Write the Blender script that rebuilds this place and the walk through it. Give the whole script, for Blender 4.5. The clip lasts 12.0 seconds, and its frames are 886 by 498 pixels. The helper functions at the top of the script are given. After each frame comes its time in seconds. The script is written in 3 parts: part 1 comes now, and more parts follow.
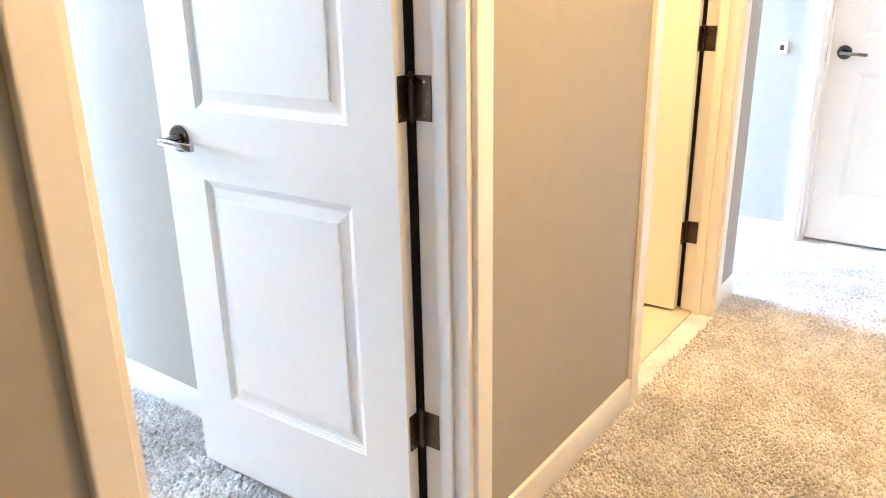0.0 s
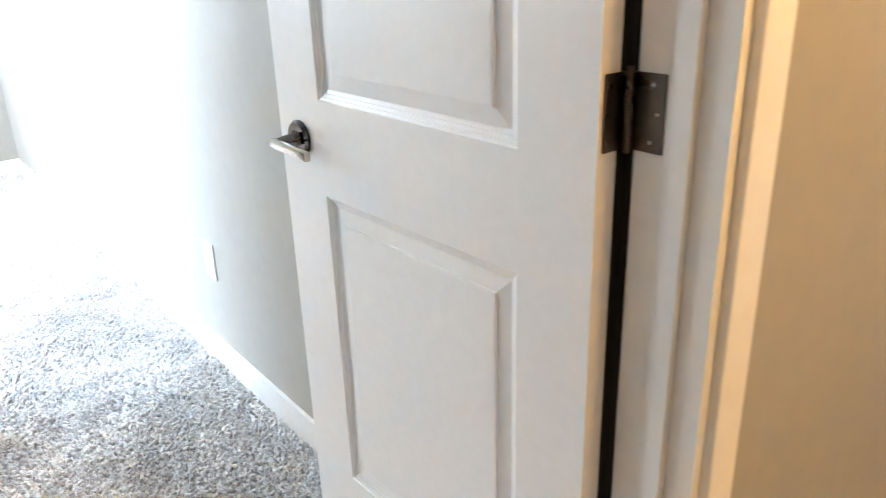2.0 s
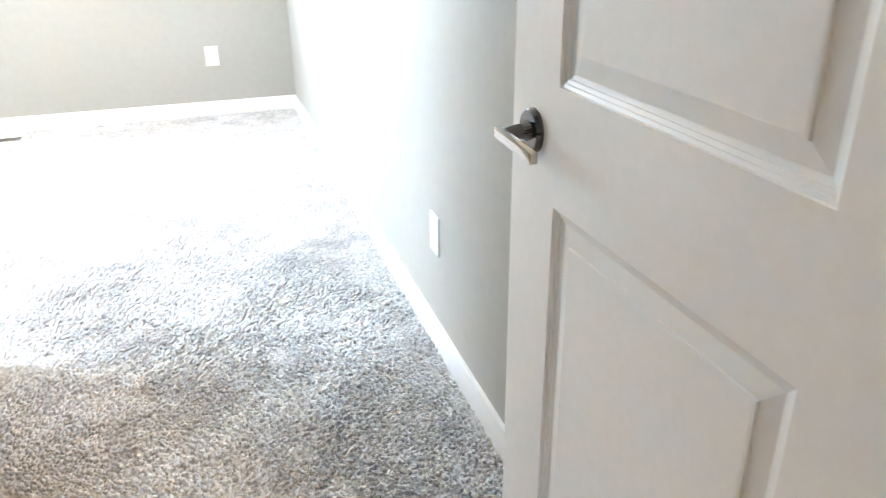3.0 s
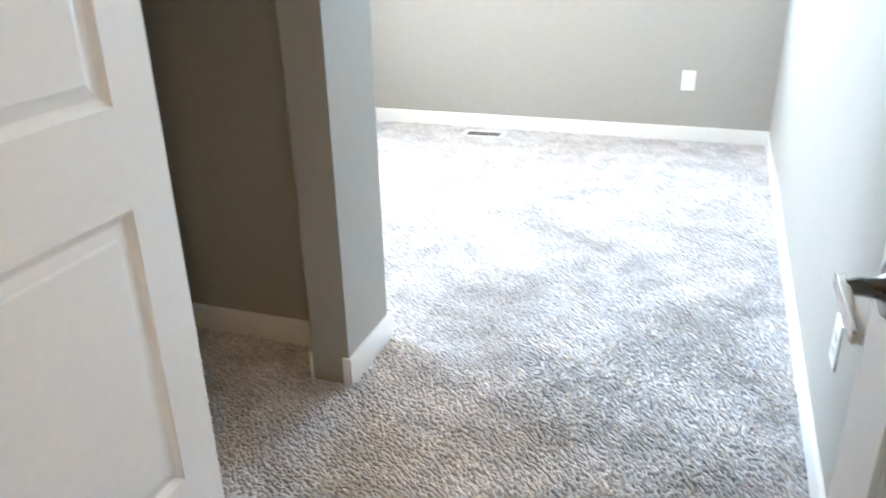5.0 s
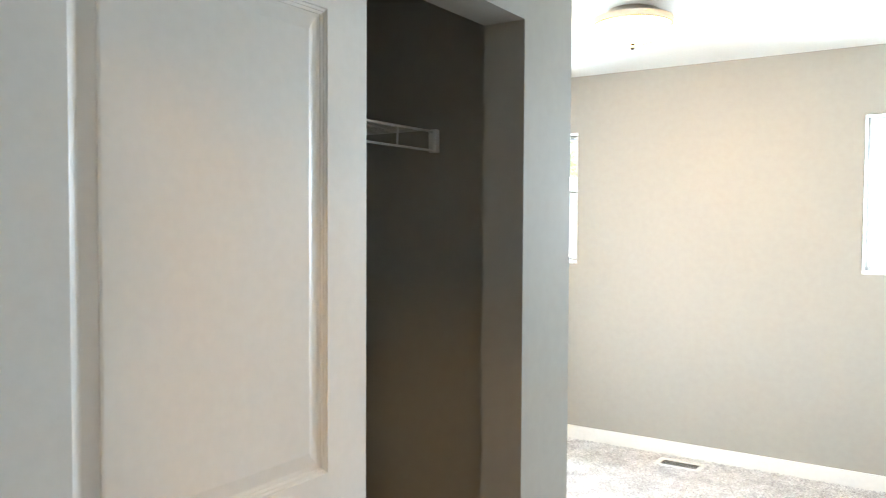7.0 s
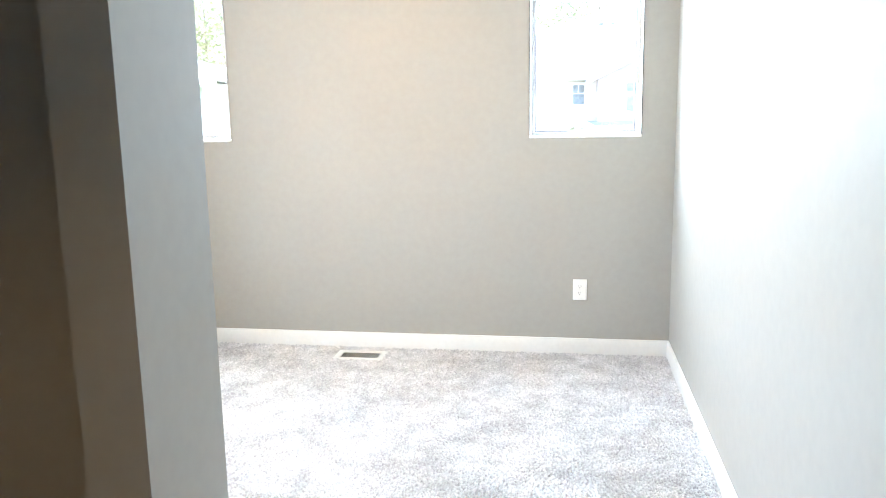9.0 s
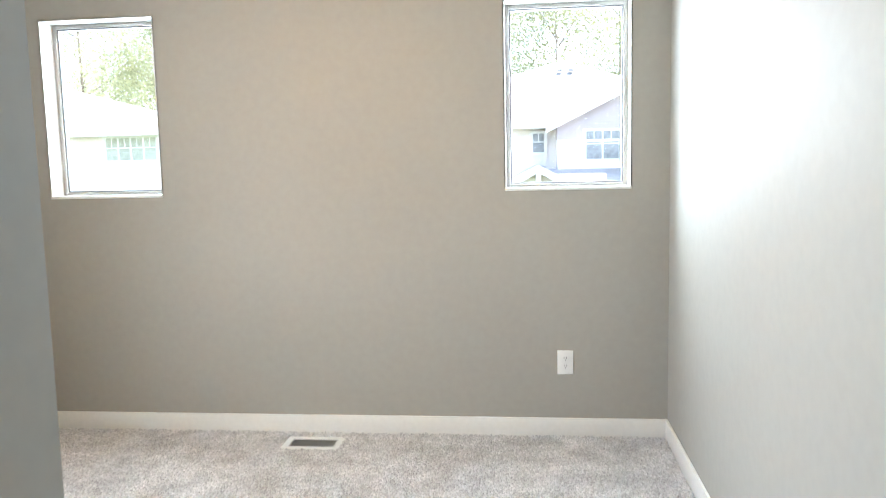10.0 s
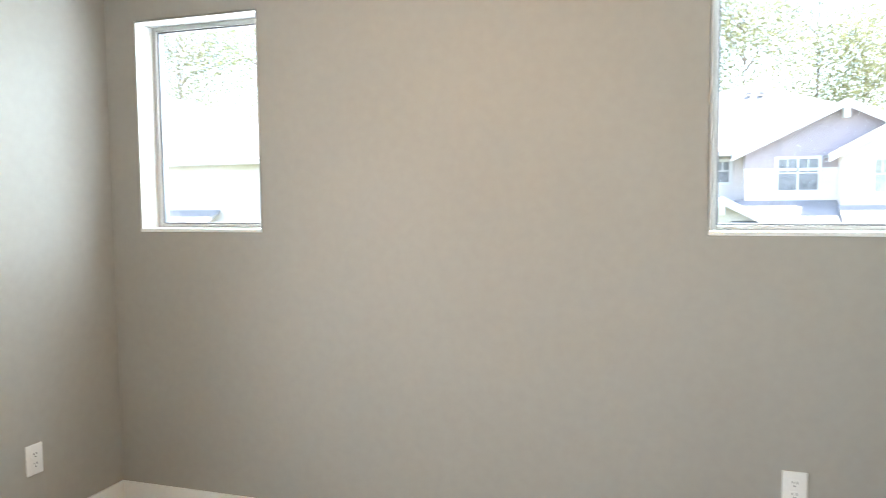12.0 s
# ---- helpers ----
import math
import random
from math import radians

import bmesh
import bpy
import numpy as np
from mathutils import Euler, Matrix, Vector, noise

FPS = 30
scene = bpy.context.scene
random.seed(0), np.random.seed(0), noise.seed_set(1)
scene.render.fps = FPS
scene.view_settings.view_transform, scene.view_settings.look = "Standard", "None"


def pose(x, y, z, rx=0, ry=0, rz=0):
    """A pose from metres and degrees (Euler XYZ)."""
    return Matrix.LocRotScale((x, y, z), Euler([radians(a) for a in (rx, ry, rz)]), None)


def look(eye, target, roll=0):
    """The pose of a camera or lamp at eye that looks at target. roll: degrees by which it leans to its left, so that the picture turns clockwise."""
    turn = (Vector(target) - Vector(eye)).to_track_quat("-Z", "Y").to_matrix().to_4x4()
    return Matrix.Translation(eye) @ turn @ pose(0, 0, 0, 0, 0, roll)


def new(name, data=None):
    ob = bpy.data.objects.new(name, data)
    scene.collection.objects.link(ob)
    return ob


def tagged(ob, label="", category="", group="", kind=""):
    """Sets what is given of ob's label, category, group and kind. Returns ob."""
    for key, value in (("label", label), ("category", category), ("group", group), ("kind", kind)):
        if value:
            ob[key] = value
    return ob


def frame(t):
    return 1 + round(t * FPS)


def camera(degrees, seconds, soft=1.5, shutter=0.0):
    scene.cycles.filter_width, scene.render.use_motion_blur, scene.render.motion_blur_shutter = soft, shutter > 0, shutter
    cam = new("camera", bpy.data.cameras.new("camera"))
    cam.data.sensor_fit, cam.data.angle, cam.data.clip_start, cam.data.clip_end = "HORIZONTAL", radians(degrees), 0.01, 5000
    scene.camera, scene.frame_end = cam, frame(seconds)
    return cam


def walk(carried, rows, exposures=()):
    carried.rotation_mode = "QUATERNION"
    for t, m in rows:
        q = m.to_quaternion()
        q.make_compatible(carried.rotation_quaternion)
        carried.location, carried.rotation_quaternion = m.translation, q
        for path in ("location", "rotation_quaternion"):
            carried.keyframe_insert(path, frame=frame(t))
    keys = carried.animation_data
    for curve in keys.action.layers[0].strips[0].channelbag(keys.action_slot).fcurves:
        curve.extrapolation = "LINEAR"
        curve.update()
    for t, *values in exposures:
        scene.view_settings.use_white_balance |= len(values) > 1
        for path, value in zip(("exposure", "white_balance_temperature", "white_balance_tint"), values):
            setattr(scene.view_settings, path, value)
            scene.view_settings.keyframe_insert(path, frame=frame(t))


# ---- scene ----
cam = camera(60.1, 12.0, soft=0.7, shutter=0.3)
PATH = [
    (0, (0.034, 0.234, 1.298), (1.553, 1.355, 0.639), -1.1),
    (0.5, (0.142, 0.275, 1.306), (1.68, 1.363, 0.634), -0.7),
    (1, (0.28, 0.329, 1.309), (1.762, 1.502, 0.654), -1.5),
    (1.5, (0.38, 0.44, 1.293), (1.717, 1.745, 0.58), -2.7),
    (2, (0.522, 0.628, 1.271), (1.655, 2.096, 0.521), -1.9),
    (2.5, (0.615, 0.758, 1.266), (1.511, 2.356, 0.463), -3.2),
    (2.7, (0.647, 0.802, 1.261), (1.394, 2.474, 0.458), -2.2),
    (4.3, (0.894, 1.039, 1.245), (0.744, 2.776, 0.265), -1.4),
    (4.5, (0.907, 1.048, 1.257), (0.597, 2.785, 0.317), -2.1),
    (5, (0.948, 1.022, 1.314), (0.328, 2.749, 0.518), -1.3),
    (5.5, (0.95, 0.986, 1.383), (-0.005, 2.64, 0.789), -2.3),
    (6, (0.953, 0.972, 1.420), (-0.185, 2.585, 1.118), -1.3),
    (6.5, (0.968, 0.979, 1.493), (-0.252, 2.562, 1.421), -1.3),
    (7, (0.957, 0.991, 1.507), (-0.156, 2.651, 1.435), 0.3),
    (7.5, (0.931, 1.082, 1.436), (0.022, 2.850, 1.234), 0.4),
    (7.7, (0.922, 1.133, 1.448), (0.161, 2.965, 1.195), -0.5),
    (9.3, (0.700, 1.774, 1.328), (0.393, 3.721, 0.985), -1.0),
    (9.5, (0.691, 1.877, 1.322), (0.394, 3.826, 0.986), -1.2),
    (10, (0.619, 2.173, 1.358), (0.401, 4.148, 1.137), -1.3),
    (10.5, (0.588, 2.398, 1.354), (0.367, 4.376, 1.163), -0.5),
    (10.6, (0.591, 2.454, 1.356), (0.315, 4.428, 1.197), -0.4),
    (11, (0.604, 2.696, 1.382), (0.243, 4.661, 1.296), 0.6),
    (11.5, (0.584, 2.936, 1.362), (0.152, 4.885, 1.239), 0.4),
    (12, (0.504, 3.155, 1.367), (-0.141, 5.043, 1.226), -0.6),
]
EXPOSURES = [(0.0, 4.96, 5350, 10), (0.6, 4.70, 5500, 10), (1.2, 4.58, 5600, 10), (2.0, 4.40, 5850, 10), (2.5, 4.12, 6150, 10), (2.7, 4.10, 6150, 10), (4.3, 3.98, 5800, 10), (5.0, 3.74, 5900, 10),
             (5.5, 3.56, 6400, 10), (6.5, 3.70, 6850, 10), (7.1, 3.68, 6350, 10), (7.7, 3.68, 6100, 10), (9.3, 3.42, 6250, 12), (10.2, 2.85, 6600, 12), (12.0, 2.77, 6600, 12)]
walk(cam, [(t, look(eye, target, roll)) for t, eye, target, roll in PATH], EXPOSURES)

# ---- light ----
world = bpy.data.worlds.new("world")
scene.world = world
world.use_nodes = True
wn = world.node_tree.nodes
sky = wn.new("ShaderNodeTexSky")
sky.sky_type, sky.sun_disc = "NISHITA", False
sky.sun_elevation, sky.sun_rotation = radians(67.7), radians(93.8)
wn["Background"].inputs["Strength"].default_value = 0.15
world.node_tree.links.new(sky.outputs["Color"], wn["Background"].inputs["Color"])

sun = new("sun", bpy.data.lights.new("sun", "SUN"))
sun.data.energy, sun.data.angle, sun.data.color = 4.2, radians(0.5), (1.0, 0.95, 0.88)
sun.matrix_world = look((0, 0, 20), (-4.5, 0.3, 20 - 11.0))


def window_light(x, y, z, turn, w, h, watts, color, down=0):
    """The sky's light in a window's opening, shining into the room and down as the sky does."""
    lamp = new("window_light", bpy.data.lights.new("window_light", "AREA"))
    lamp.data.shape, lamp.data.size, lamp.data.size_y = "RECTANGLE", w, h
    lamp.data.energy, lamp.data.color = watts, color
    lamp.matrix_world = pose(x, y, z, 90 - down, 0, turn)
    return lamp


DAY = (0.71, 0.87, 1.0)
window_light(0.816, 6.26, 1.74, 180, 0.66, 0.90, 13.0, DAY, 18)
window_light(-1.512, 6.26, 1.74, 180, 0.66, 0.90, 10.0, DAY, 18)
window_light(-2.40, 3.92, 1.60, -90, 1.30, 1.20, 16.5, DAY, 20)
window_light(3.66, 3.70, 1.25, 180, 0.80, 1.90, 16.5, DAY)

# ---- materials ----


def material(name, color, rough=0.5, metal=0.0, vary=0.06, scale=(3.0, 60.0), bump=0.0, bump_scale=200.0, bump_dist=0.001, emit=0.0, emit_color=None, spec=0.5, random=0.0):
    """A procedural surface: base colour varied at two scales, fine relief, uneven gloss."""
    m = bpy.data.materials.new(name)
    m.use_nodes = True
    nt = m.node_tree
    b = nt.nodes["Principled BSDF"]
    b.inputs["Roughness"].default_value, b.inputs["Metallic"].default_value = rough, metal
    b.inputs["Specular IOR Level"].default_value = spec
    co = nt.nodes.new("ShaderNodeTexCoord")
    value = None
    for k, sc in enumerate(scale):
        n = nt.nodes.new("ShaderNodeTexNoise")
        n.inputs["Scale"].default_value, n.inputs["Detail"].default_value = sc, 4.0
        nt.links.new(co.outputs["Object"], n.inputs["Vector"])
        r = nt.nodes.new("ShaderNodeMapRange")
        r.inputs["From Min"].default_value, r.inputs["From Max"].default_value = 0.3, 0.7
        r.inputs["To Min"].default_value, r.inputs["To Max"].default_value = 1 - vary, 1 + vary * 0.5
        nt.links.new(n.outputs["Fac"], r.inputs["Value"])
        if value is None:
            value = r.outputs["Result"]
            rr = nt.nodes.new("ShaderNodeMapRange")
            rr.inputs["To Min"].default_value, rr.inputs["To Max"].default_value = max(0.02, rough - 0.08), min(1.0, rough + 0.08)
            nt.links.new(n.outputs["Fac"], rr.inputs["Value"])
            nt.links.new(rr.outputs["Result"], b.inputs["Roughness"])
        else:
            mul = nt.nodes.new("ShaderNodeMath")
            mul.operation = "MULTIPLY"
            nt.links.new(value, mul.inputs[0])
            nt.links.new(r.outputs["Result"], mul.inputs[1])
            value = mul.outputs["Value"]
    if random:
        oi = nt.nodes.new("ShaderNodeObjectInfo")
        r = nt.nodes.new("ShaderNodeMapRange")
        r.inputs["To Min"].default_value, r.inputs["To Max"].default_value = 1 - random, 1 + random
        nt.links.new(oi.outputs["Random"], r.inputs["Value"])
        mul = nt.nodes.new("ShaderNodeMath")
        mul.operation = "MULTIPLY"
        nt.links.new(value, mul.inputs[0])
        nt.links.new(r.outputs["Result"], mul.inputs[1])
        value = mul.outputs["Value"]
    mix = nt.nodes.new("ShaderNodeVectorMath")
    mix.operation = "SCALE"
    mix.inputs[0].default_value = color
    nt.links.new(value, mix.inputs["Scale"])
    nt.links.new(mix.outputs["Vector"], b.inputs["Base Color"])
    if bump:
        n = nt.nodes.new("ShaderNodeTexNoise")
        n.inputs["Scale"].default_value, n.inputs["Detail"].default_value = bump_scale, 3.0
        nt.links.new(co.outputs["Object"], n.inputs["Vector"])
        bp = nt.nodes.new("ShaderNodeBump")
        bp.inputs["Strength"].default_value, bp.inputs["Distance"].default_value = bump, bump_dist
        nt.links.new(n.outputs["Fac"], bp.inputs["Height"])
        nt.links.new(bp.outputs["Normal"], b.inputs["Normal"])
    if emit:
        b.inputs["Emission Color"].default_value = (*emit_color, 1)
        b.inputs["Emission Strength"].default_value = emit
    return m


def carpet_material():
    m = bpy.data.materials.new("carpet_pile")
    m.use_nodes = True
    nt = m.node_tree
    b = nt.nodes["Principled BSDF"]
    b.inputs["Roughness"].default_value = 0.95
    b.inputs["Specular IOR Level"].default_value = 0.1
    b.inputs["Sheen Weight"].default_value = 0.08
    co = nt.nodes.new("ShaderNodeTexCoord")

    def noise_node(scale, detail, rough=0.6):
        n = nt.nodes.new("ShaderNodeTexNoise")
        n.inputs["Scale"].default_value, n.inputs["Detail"].default_value, n.inputs["Roughness"].default_value = scale, detail, rough
        nt.links.new(co.outputs["Object"], n.inputs["Vector"])
        return n
    tuft = noise_node(110.0, 3.0, 0.7)
    ramp = nt.nodes.new("ShaderNodeValToRGB")
    e = ramp.color_ramp.elements
    e[0].position, e[0].color = 0.34, (0.46, 0.450, 0.452, 1)
    e[1].position, e[1].color = 0.62, (0.79, 0.772, 0.772, 1)
    mid = e.new(0.47)
    mid.color = (0.645, 0.630, 0.632, 1)
    nt.links.new(tuft.outputs["Fac"], ramp.inputs["Fac"])
    patch = noise_node(7.0, 3.0)
    r = nt.nodes.new("ShaderNodeMapRange")
    r.inputs["From Min"].default_value, r.inputs["From Max"].default_value = 0.35, 0.65
    r.inputs["To Min"].default_value, r.inputs["To Max"].default_value = 0.80, 1.10
    nt.links.new(patch.outputs["Fac"], r.inputs["Value"])
    mix = nt.nodes.new("ShaderNodeVectorMath")
    mix.operation = "SCALE"
    nt.links.new(ramp.outputs["Color"], mix.inputs[0])
    nt.links.new(r.outputs["Result"], mix.inputs["Scale"])
    geo = nt.nodes.new("ShaderNodeNewGeometry")
    tone = nt.nodes.new("ShaderNodeMapRange")
    tone.inputs["To Min"].default_value, tone.inputs["To Max"].default_value = 0.84, 1.12
    nt.links.new(geo.outputs["Random Per Island"], tone.inputs["Value"])
    toned = nt.nodes.new("ShaderNodeVectorMath")
    toned.operation = "SCALE"
    nt.links.new(mix.outputs["Vector"], toned.inputs[0])
    nt.links.new(tone.outputs["Result"], toned.inputs["Scale"])
    nt.links.new(toned.outputs["Vector"], b.inputs["Base Color"])
    v = nt.nodes.new("ShaderNodeTexVoronoi")
    v.inputs["Scale"].default_value = 130.0
    nt.links.new(co.outputs["Object"], v.inputs["Vector"])
    add = nt.nodes.new("ShaderNodeMath")
    add.operation = "SUBTRACT"
    nt.links.new(tuft.outputs["Fac"], add.inputs[0])
    nt.links.new(v.outputs["Distance"], add.inputs[1])
    bp = nt.nodes.new("ShaderNodeBump")
    bp.inputs["Strength"].default_value, bp.inputs["Distance"].default_value = 0.5, 0.006
    nt.links.new(add.outputs["Value"], bp.inputs["Height"])
    nt.links.new(bp.outputs["Normal"], b.inputs["Normal"])
    return m


def glass_material():
    m = bpy.data.materials.new("window_glass")
    m.use_nodes = True
    nt = m.node_tree
    nt.nodes.remove(nt.nodes["Principled BSDF"])
    clear = nt.nodes.new("ShaderNodeBsdfTransparent")
    clear.inputs["Color"].default_value = (0.95, 0.97, 0.97, 1)
    gloss = nt.nodes.new("ShaderNodeBsdfGlossy")
    gloss.inputs["Roughness"].default_value = 0.02
    fres = nt.nodes.new("ShaderNodeFresnel")
    mix = nt.nodes.new("ShaderNodeMixShader")
    nt.links.new(fres.outputs["Fac"], mix.inputs["Fac"])
    nt.links.new(clear.outputs["BSDF"], mix.inputs[1])
    nt.links.new(gloss.outputs["BSDF"], mix.inputs[2])
    nt.links.new(mix.outputs["Shader"], nt.nodes["Material Output"].inputs["Surface"])
    return m


PAINT = material("wall_paint", (0.372, 0.358, 0.322), 0.66, spec=0.26, vary=0.03, scale=(1.5, 25.0), bump=0.12, bump_scale=350.0)
CEILING = material("ceiling_paint", (0.78, 0.77, 0.74), 0.85, vary=0.03, bump=0.5, bump_scale=120.0, bump_dist=0.003)
TRIM = material("trim_paint", (0.80, 0.79, 0.76), 0.32, vary=0.03, scale=(2.0, 40.0), bump=0.05, bump_scale=150.0)
DOOR = material("door_paint", (0.80, 0.79, 0.77), 0.36, vary=0.025, scale=(2.0, 45.0), bump=0.08, bump_scale=90.0)
# white frames: the shade on their room side is put into this grey
VINYL_SHADED = material("vinyl_shaded", (0.44, 0.42, 0.39), 0.35, vary=0.02)
CARPET = carpet_material()
TILE = material("bath_vinyl", (0.62, 0.56, 0.45), 0.35, vary=0.08, scale=(2.0, 14.0))
# handle nickel, bright copy: the lever bar's light reflections are in its colour
NICKEL_LIT = material("nickel_lit", (0.50, 0.47, 0.44), 0.12, 1.0, vary=0.05)
RING = material("brushed_nickel", (0.62, 0.54, 0.46), 0.28, 1.0, vary=0.05)
# same nickel, dark copy: dark reflections of rose and neck in the colour
NICKEL_SHADED = material("nickel_shaded", (0.11, 0.10, 0.095), 0.09, 1.0, vary=0.05)
BRONZE = material("hinge_metal", (0.115, 0.088, 0.068), 0.30, 1.0, vary=0.10, scale=(12.0, 90.0))
SCREW = material("screw_steel", (0.30, 0.27, 0.24), 0.22, 1.0, vary=0.05)
PLASTIC = material("white_plastic", (0.80, 0.80, 0.78), 0.30, vary=0.02)
SLOT = material("dark_slot", (0.03, 0.03, 0.03), 0.6, vary=0.05)
ENAMEL = material("white_enamel", (0.78, 0.78, 0.76), 0.35, vary=0.03)
WIRE = material("coated_wire", (0.75, 0.75, 0.73), 0.4, vary=0.03)
DOME = material("lit_glass_dome", (0.85, 0.80, 0.72), 0.4, vary=0.03, emit=9.5, emit_color=(1.0, 0.53, 0.10))
DOME_HALL = material("lit_hall_dome", (0.85, 0.80, 0.72), 0.4, vary=0.03, emit=7.6, emit_color=(1.0, 0.55, 0.175))
GASKET = material("glazing_gasket", (0.20, 0.20, 0.21), 0.6, vary=0.05)
# near-black for the strips that stand in for hinge-gap shade
GAP_SHADE = material("gap_shade_black", (0.012, 0.011, 0.010), 0.7, vary=0.1, spec=0.2)
GLASS = glass_material()
SIDING = material("lavender_siding", (0.50, 0.43, 0.46), 0.7, vary=0.06)
SIDING_PALE = material("pale_siding", (0.84, 0.76, 0.72), 0.7, vary=0.06)
FASCIA = material("house_trim", (0.82, 0.81, 0.80), 0.6, vary=0.05)
SHINGLE = material("roof_shingle", (0.36, 0.35, 0.35), 0.9, vary=0.14, scale=(1.2, 14.0), bump=0.4, bump_scale=8.0, bump_dist=0.03)
DARKGLASS = material("house_glass", (0.30, 0.31, 0.33), 0.15, vary=0.3, scale=(0.8, 6.0), spec=0.15)
CURTAIN_GLASS = material("curtained_glass", (0.50, 0.50, 0.44), 0.2, vary=0.2, scale=(0.8, 6.0), spec=0.15)
GRASS = material("grass_ground", (0.10, 0.13, 0.06), 0.95, vary=0.3, scale=(0.05, 1.5))
BARK = material("bark", (0.26, 0.21, 0.17), 0.9, vary=0.25, scale=(1.0, 9.0))
LEAF = material("leaf_green", (0.42, 0.43, 0.25), 0.6, vary=0.35, scale=(0.25, 3.0), random=0.25)
LEAF_GOLD = material("leaf_gold", (0.30, 0.24, 0.05), 0.6, vary=0.3, scale=(0.25, 3.0), random=0.2)

# ---- mesh helpers ----


def box(bm, x0, x1, y0, y1, z0, z1, bevel=0.0):
    vs = [bm.verts.new((x, y, z)) for x in (x0, x1) for y in (y0, y1) for z in (z0, z1)]
    fs = [(0, 1, 3, 2), (4, 6, 7, 5), (0, 4, 5, 1), (2, 3, 7, 6), (0, 2, 6, 4), (1, 5, 7, 3)]
    made = [bm.faces.new([vs[i] for i in f]) for f in fs]
    if bevel:
        edges = list({e for f in made for e in f.edges})
        bmesh.ops.bevel(bm, geom=edges, offset=bevel, segments=2, profile=0.6, affect="EDGES")


def cyl(bm, p0, p1, r0, r1=None, n=16, cap=True):
    r1 = r0 if r1 is None else r1
    p0, p1 = Vector(p0), Vector(p1)
    q = (p1 - p0).to_track_quat("Z", "Y")
    rings = []
    for p, r in ((p0, r0), (p1, r1)):
        rings.append([bm.verts.new(p + q @ Vector((r * math.cos(2 * math.pi * k / n), r * math.sin(2 * math.pi * k / n), 0))) for k in range(n)])
    for k in range(n):
        bm.faces.new((rings[0][k], rings[0][(k + 1) % n], rings[1][(k + 1) % n], rings[1][k]))
    if cap:
        bm.faces.new(rings[0][::-1])
        bm.faces.new(rings[1])


def lathe(bm, profile, n=40):
    """Turns (radius, z) pairs about the z axis."""
    rings = [[bm.verts.new((r * math.cos(2 * math.pi * k / n), r * math.sin(2 * math.pi * k / n), z)) for k in range(n)] if r > 1e-6 else [bm.verts.new((0, 0, z))] for r, z in profile]
    for a, b in zip(rings, rings[1:]):
        for k in range(n):
            j = (k + 1) % n
            if len(a) == 1:
                bm.faces.new((a[0], b[j], b[k]))
            elif len(b) == 1:
                bm.faces.new((a[k], a[j], b[0]))
            else:
                bm.faces.new((a[k], a[j], b[j], b[k]))


def mesh(name, bm, mat, smooth=False):
    bmesh.ops.recalc_face_normals(bm, faces=bm.faces)
    data = bpy.data.meshes.new(name)
    bm.to_mesh(data)
    bm.free()
    data.materials.append(mat)
    if smooth:
        for p in data.polygons:
            p.use_smooth = True
        data.set_sharp_from_angle(angle=radians(35))
    return data


def thing(name, bm, mat, label, category, group="", kind="", smooth=False):
    return tagged(new(name, mesh(name, bm, mat, smooth)), label, category, group, kind)


def part(name, bm, mat, parent, label="", smooth=False):
    ob = new(name, mesh(name, bm, mat, smooth))
    ob.parent = parent
    return tagged(ob, label)


def structure(name, boxes, mat, label, category="wall", bevel=0.0):
    bm = bmesh.new()
    for b in boxes:
        box(bm, *b, bevel=bevel)
    return thing(name, bm, mat, label, category, kind="structure")


# ---- structure ----
TOP = 2.50          # ceiling
HALL_Y, ROOM_Y = 1.051, 1.168    # faces of the wall between hall and bedroom
RIGHT, LEFT, FAR = 1.291, -1.967, 5.884
DOOR_TOP = 2.045
E0, E1 = 0.481, 1.222     # bedroom door opening between jambs
B0, B1 = 2.187, 2.945     # bathroom door opening

structure("floor", [(-2.6, 5.2, -1.2, 6.065, -0.25, 0.0)], CARPET, "beige-grey cut-pile carpet laid through the rooms", "carpet")
structure("floor_bath", [(1.42, 3.08, 1.12, 3.1, 0.001, 0.006)], TILE, "cream sheet vinyl bathroom floor", "floor")
structure("ceiling", [(-2.6, 5.2, -1.2, 6.065, TOP, TOP + 0.12)], CEILING, "white lightly textured ceiling", "ceiling")
structure("wall_hall", [
    (-1.72, E0 - 0.018, HALL_Y, ROOM_Y, 0, TOP), (E1 + 0.018, B0 - 0.018, HALL_Y, ROOM_Y, 0, TOP), (B1 + 0.018, 3.22, HALL_Y, ROOM_Y, 0, TOP),
    (E0 - 0.018, E1 + 0.018, HALL_Y, ROOM_Y, DOOR_TOP + 0.018, TOP), (B0 - 0.018, B1 + 0.018, HALL_Y, ROOM_Y, DOOR_TOP + 0.018, TOP)],
    PAINT, "greige painted drywall between hall and bedroom")
structure("wall_right", [(RIGHT, 1.42, ROOM_Y, FAR, 0, TOP)], PAINT, "greige painted bedroom side wall", "wall")
LW, RW = (-1.812, -1.213), (0.519, 1.112)
WZ0, WZ1 = 1.227, 2.116
structure("wall_far", [
    (-2.12, LW[0], FAR, 6.065, 0, TOP), (LW[1], RW[0], FAR, 6.065, 0, TOP), (RW[1], 1.42, FAR, 6.065, 0, TOP),
    (LW[0], LW[1], FAR, 6.065, 0, WZ0), (LW[0], LW[1], FAR, 6.065, WZ1, TOP), (RW[0], RW[1], FAR, 6.065, 0, WZ0), (RW[0], RW[1], FAR, 6.065, WZ1, TOP)],
    PAINT, "greige painted far wall with two small windows")
SY0, SY1, SZ0, SZ1 = 3.32, 4.52, 0.95, 2.11
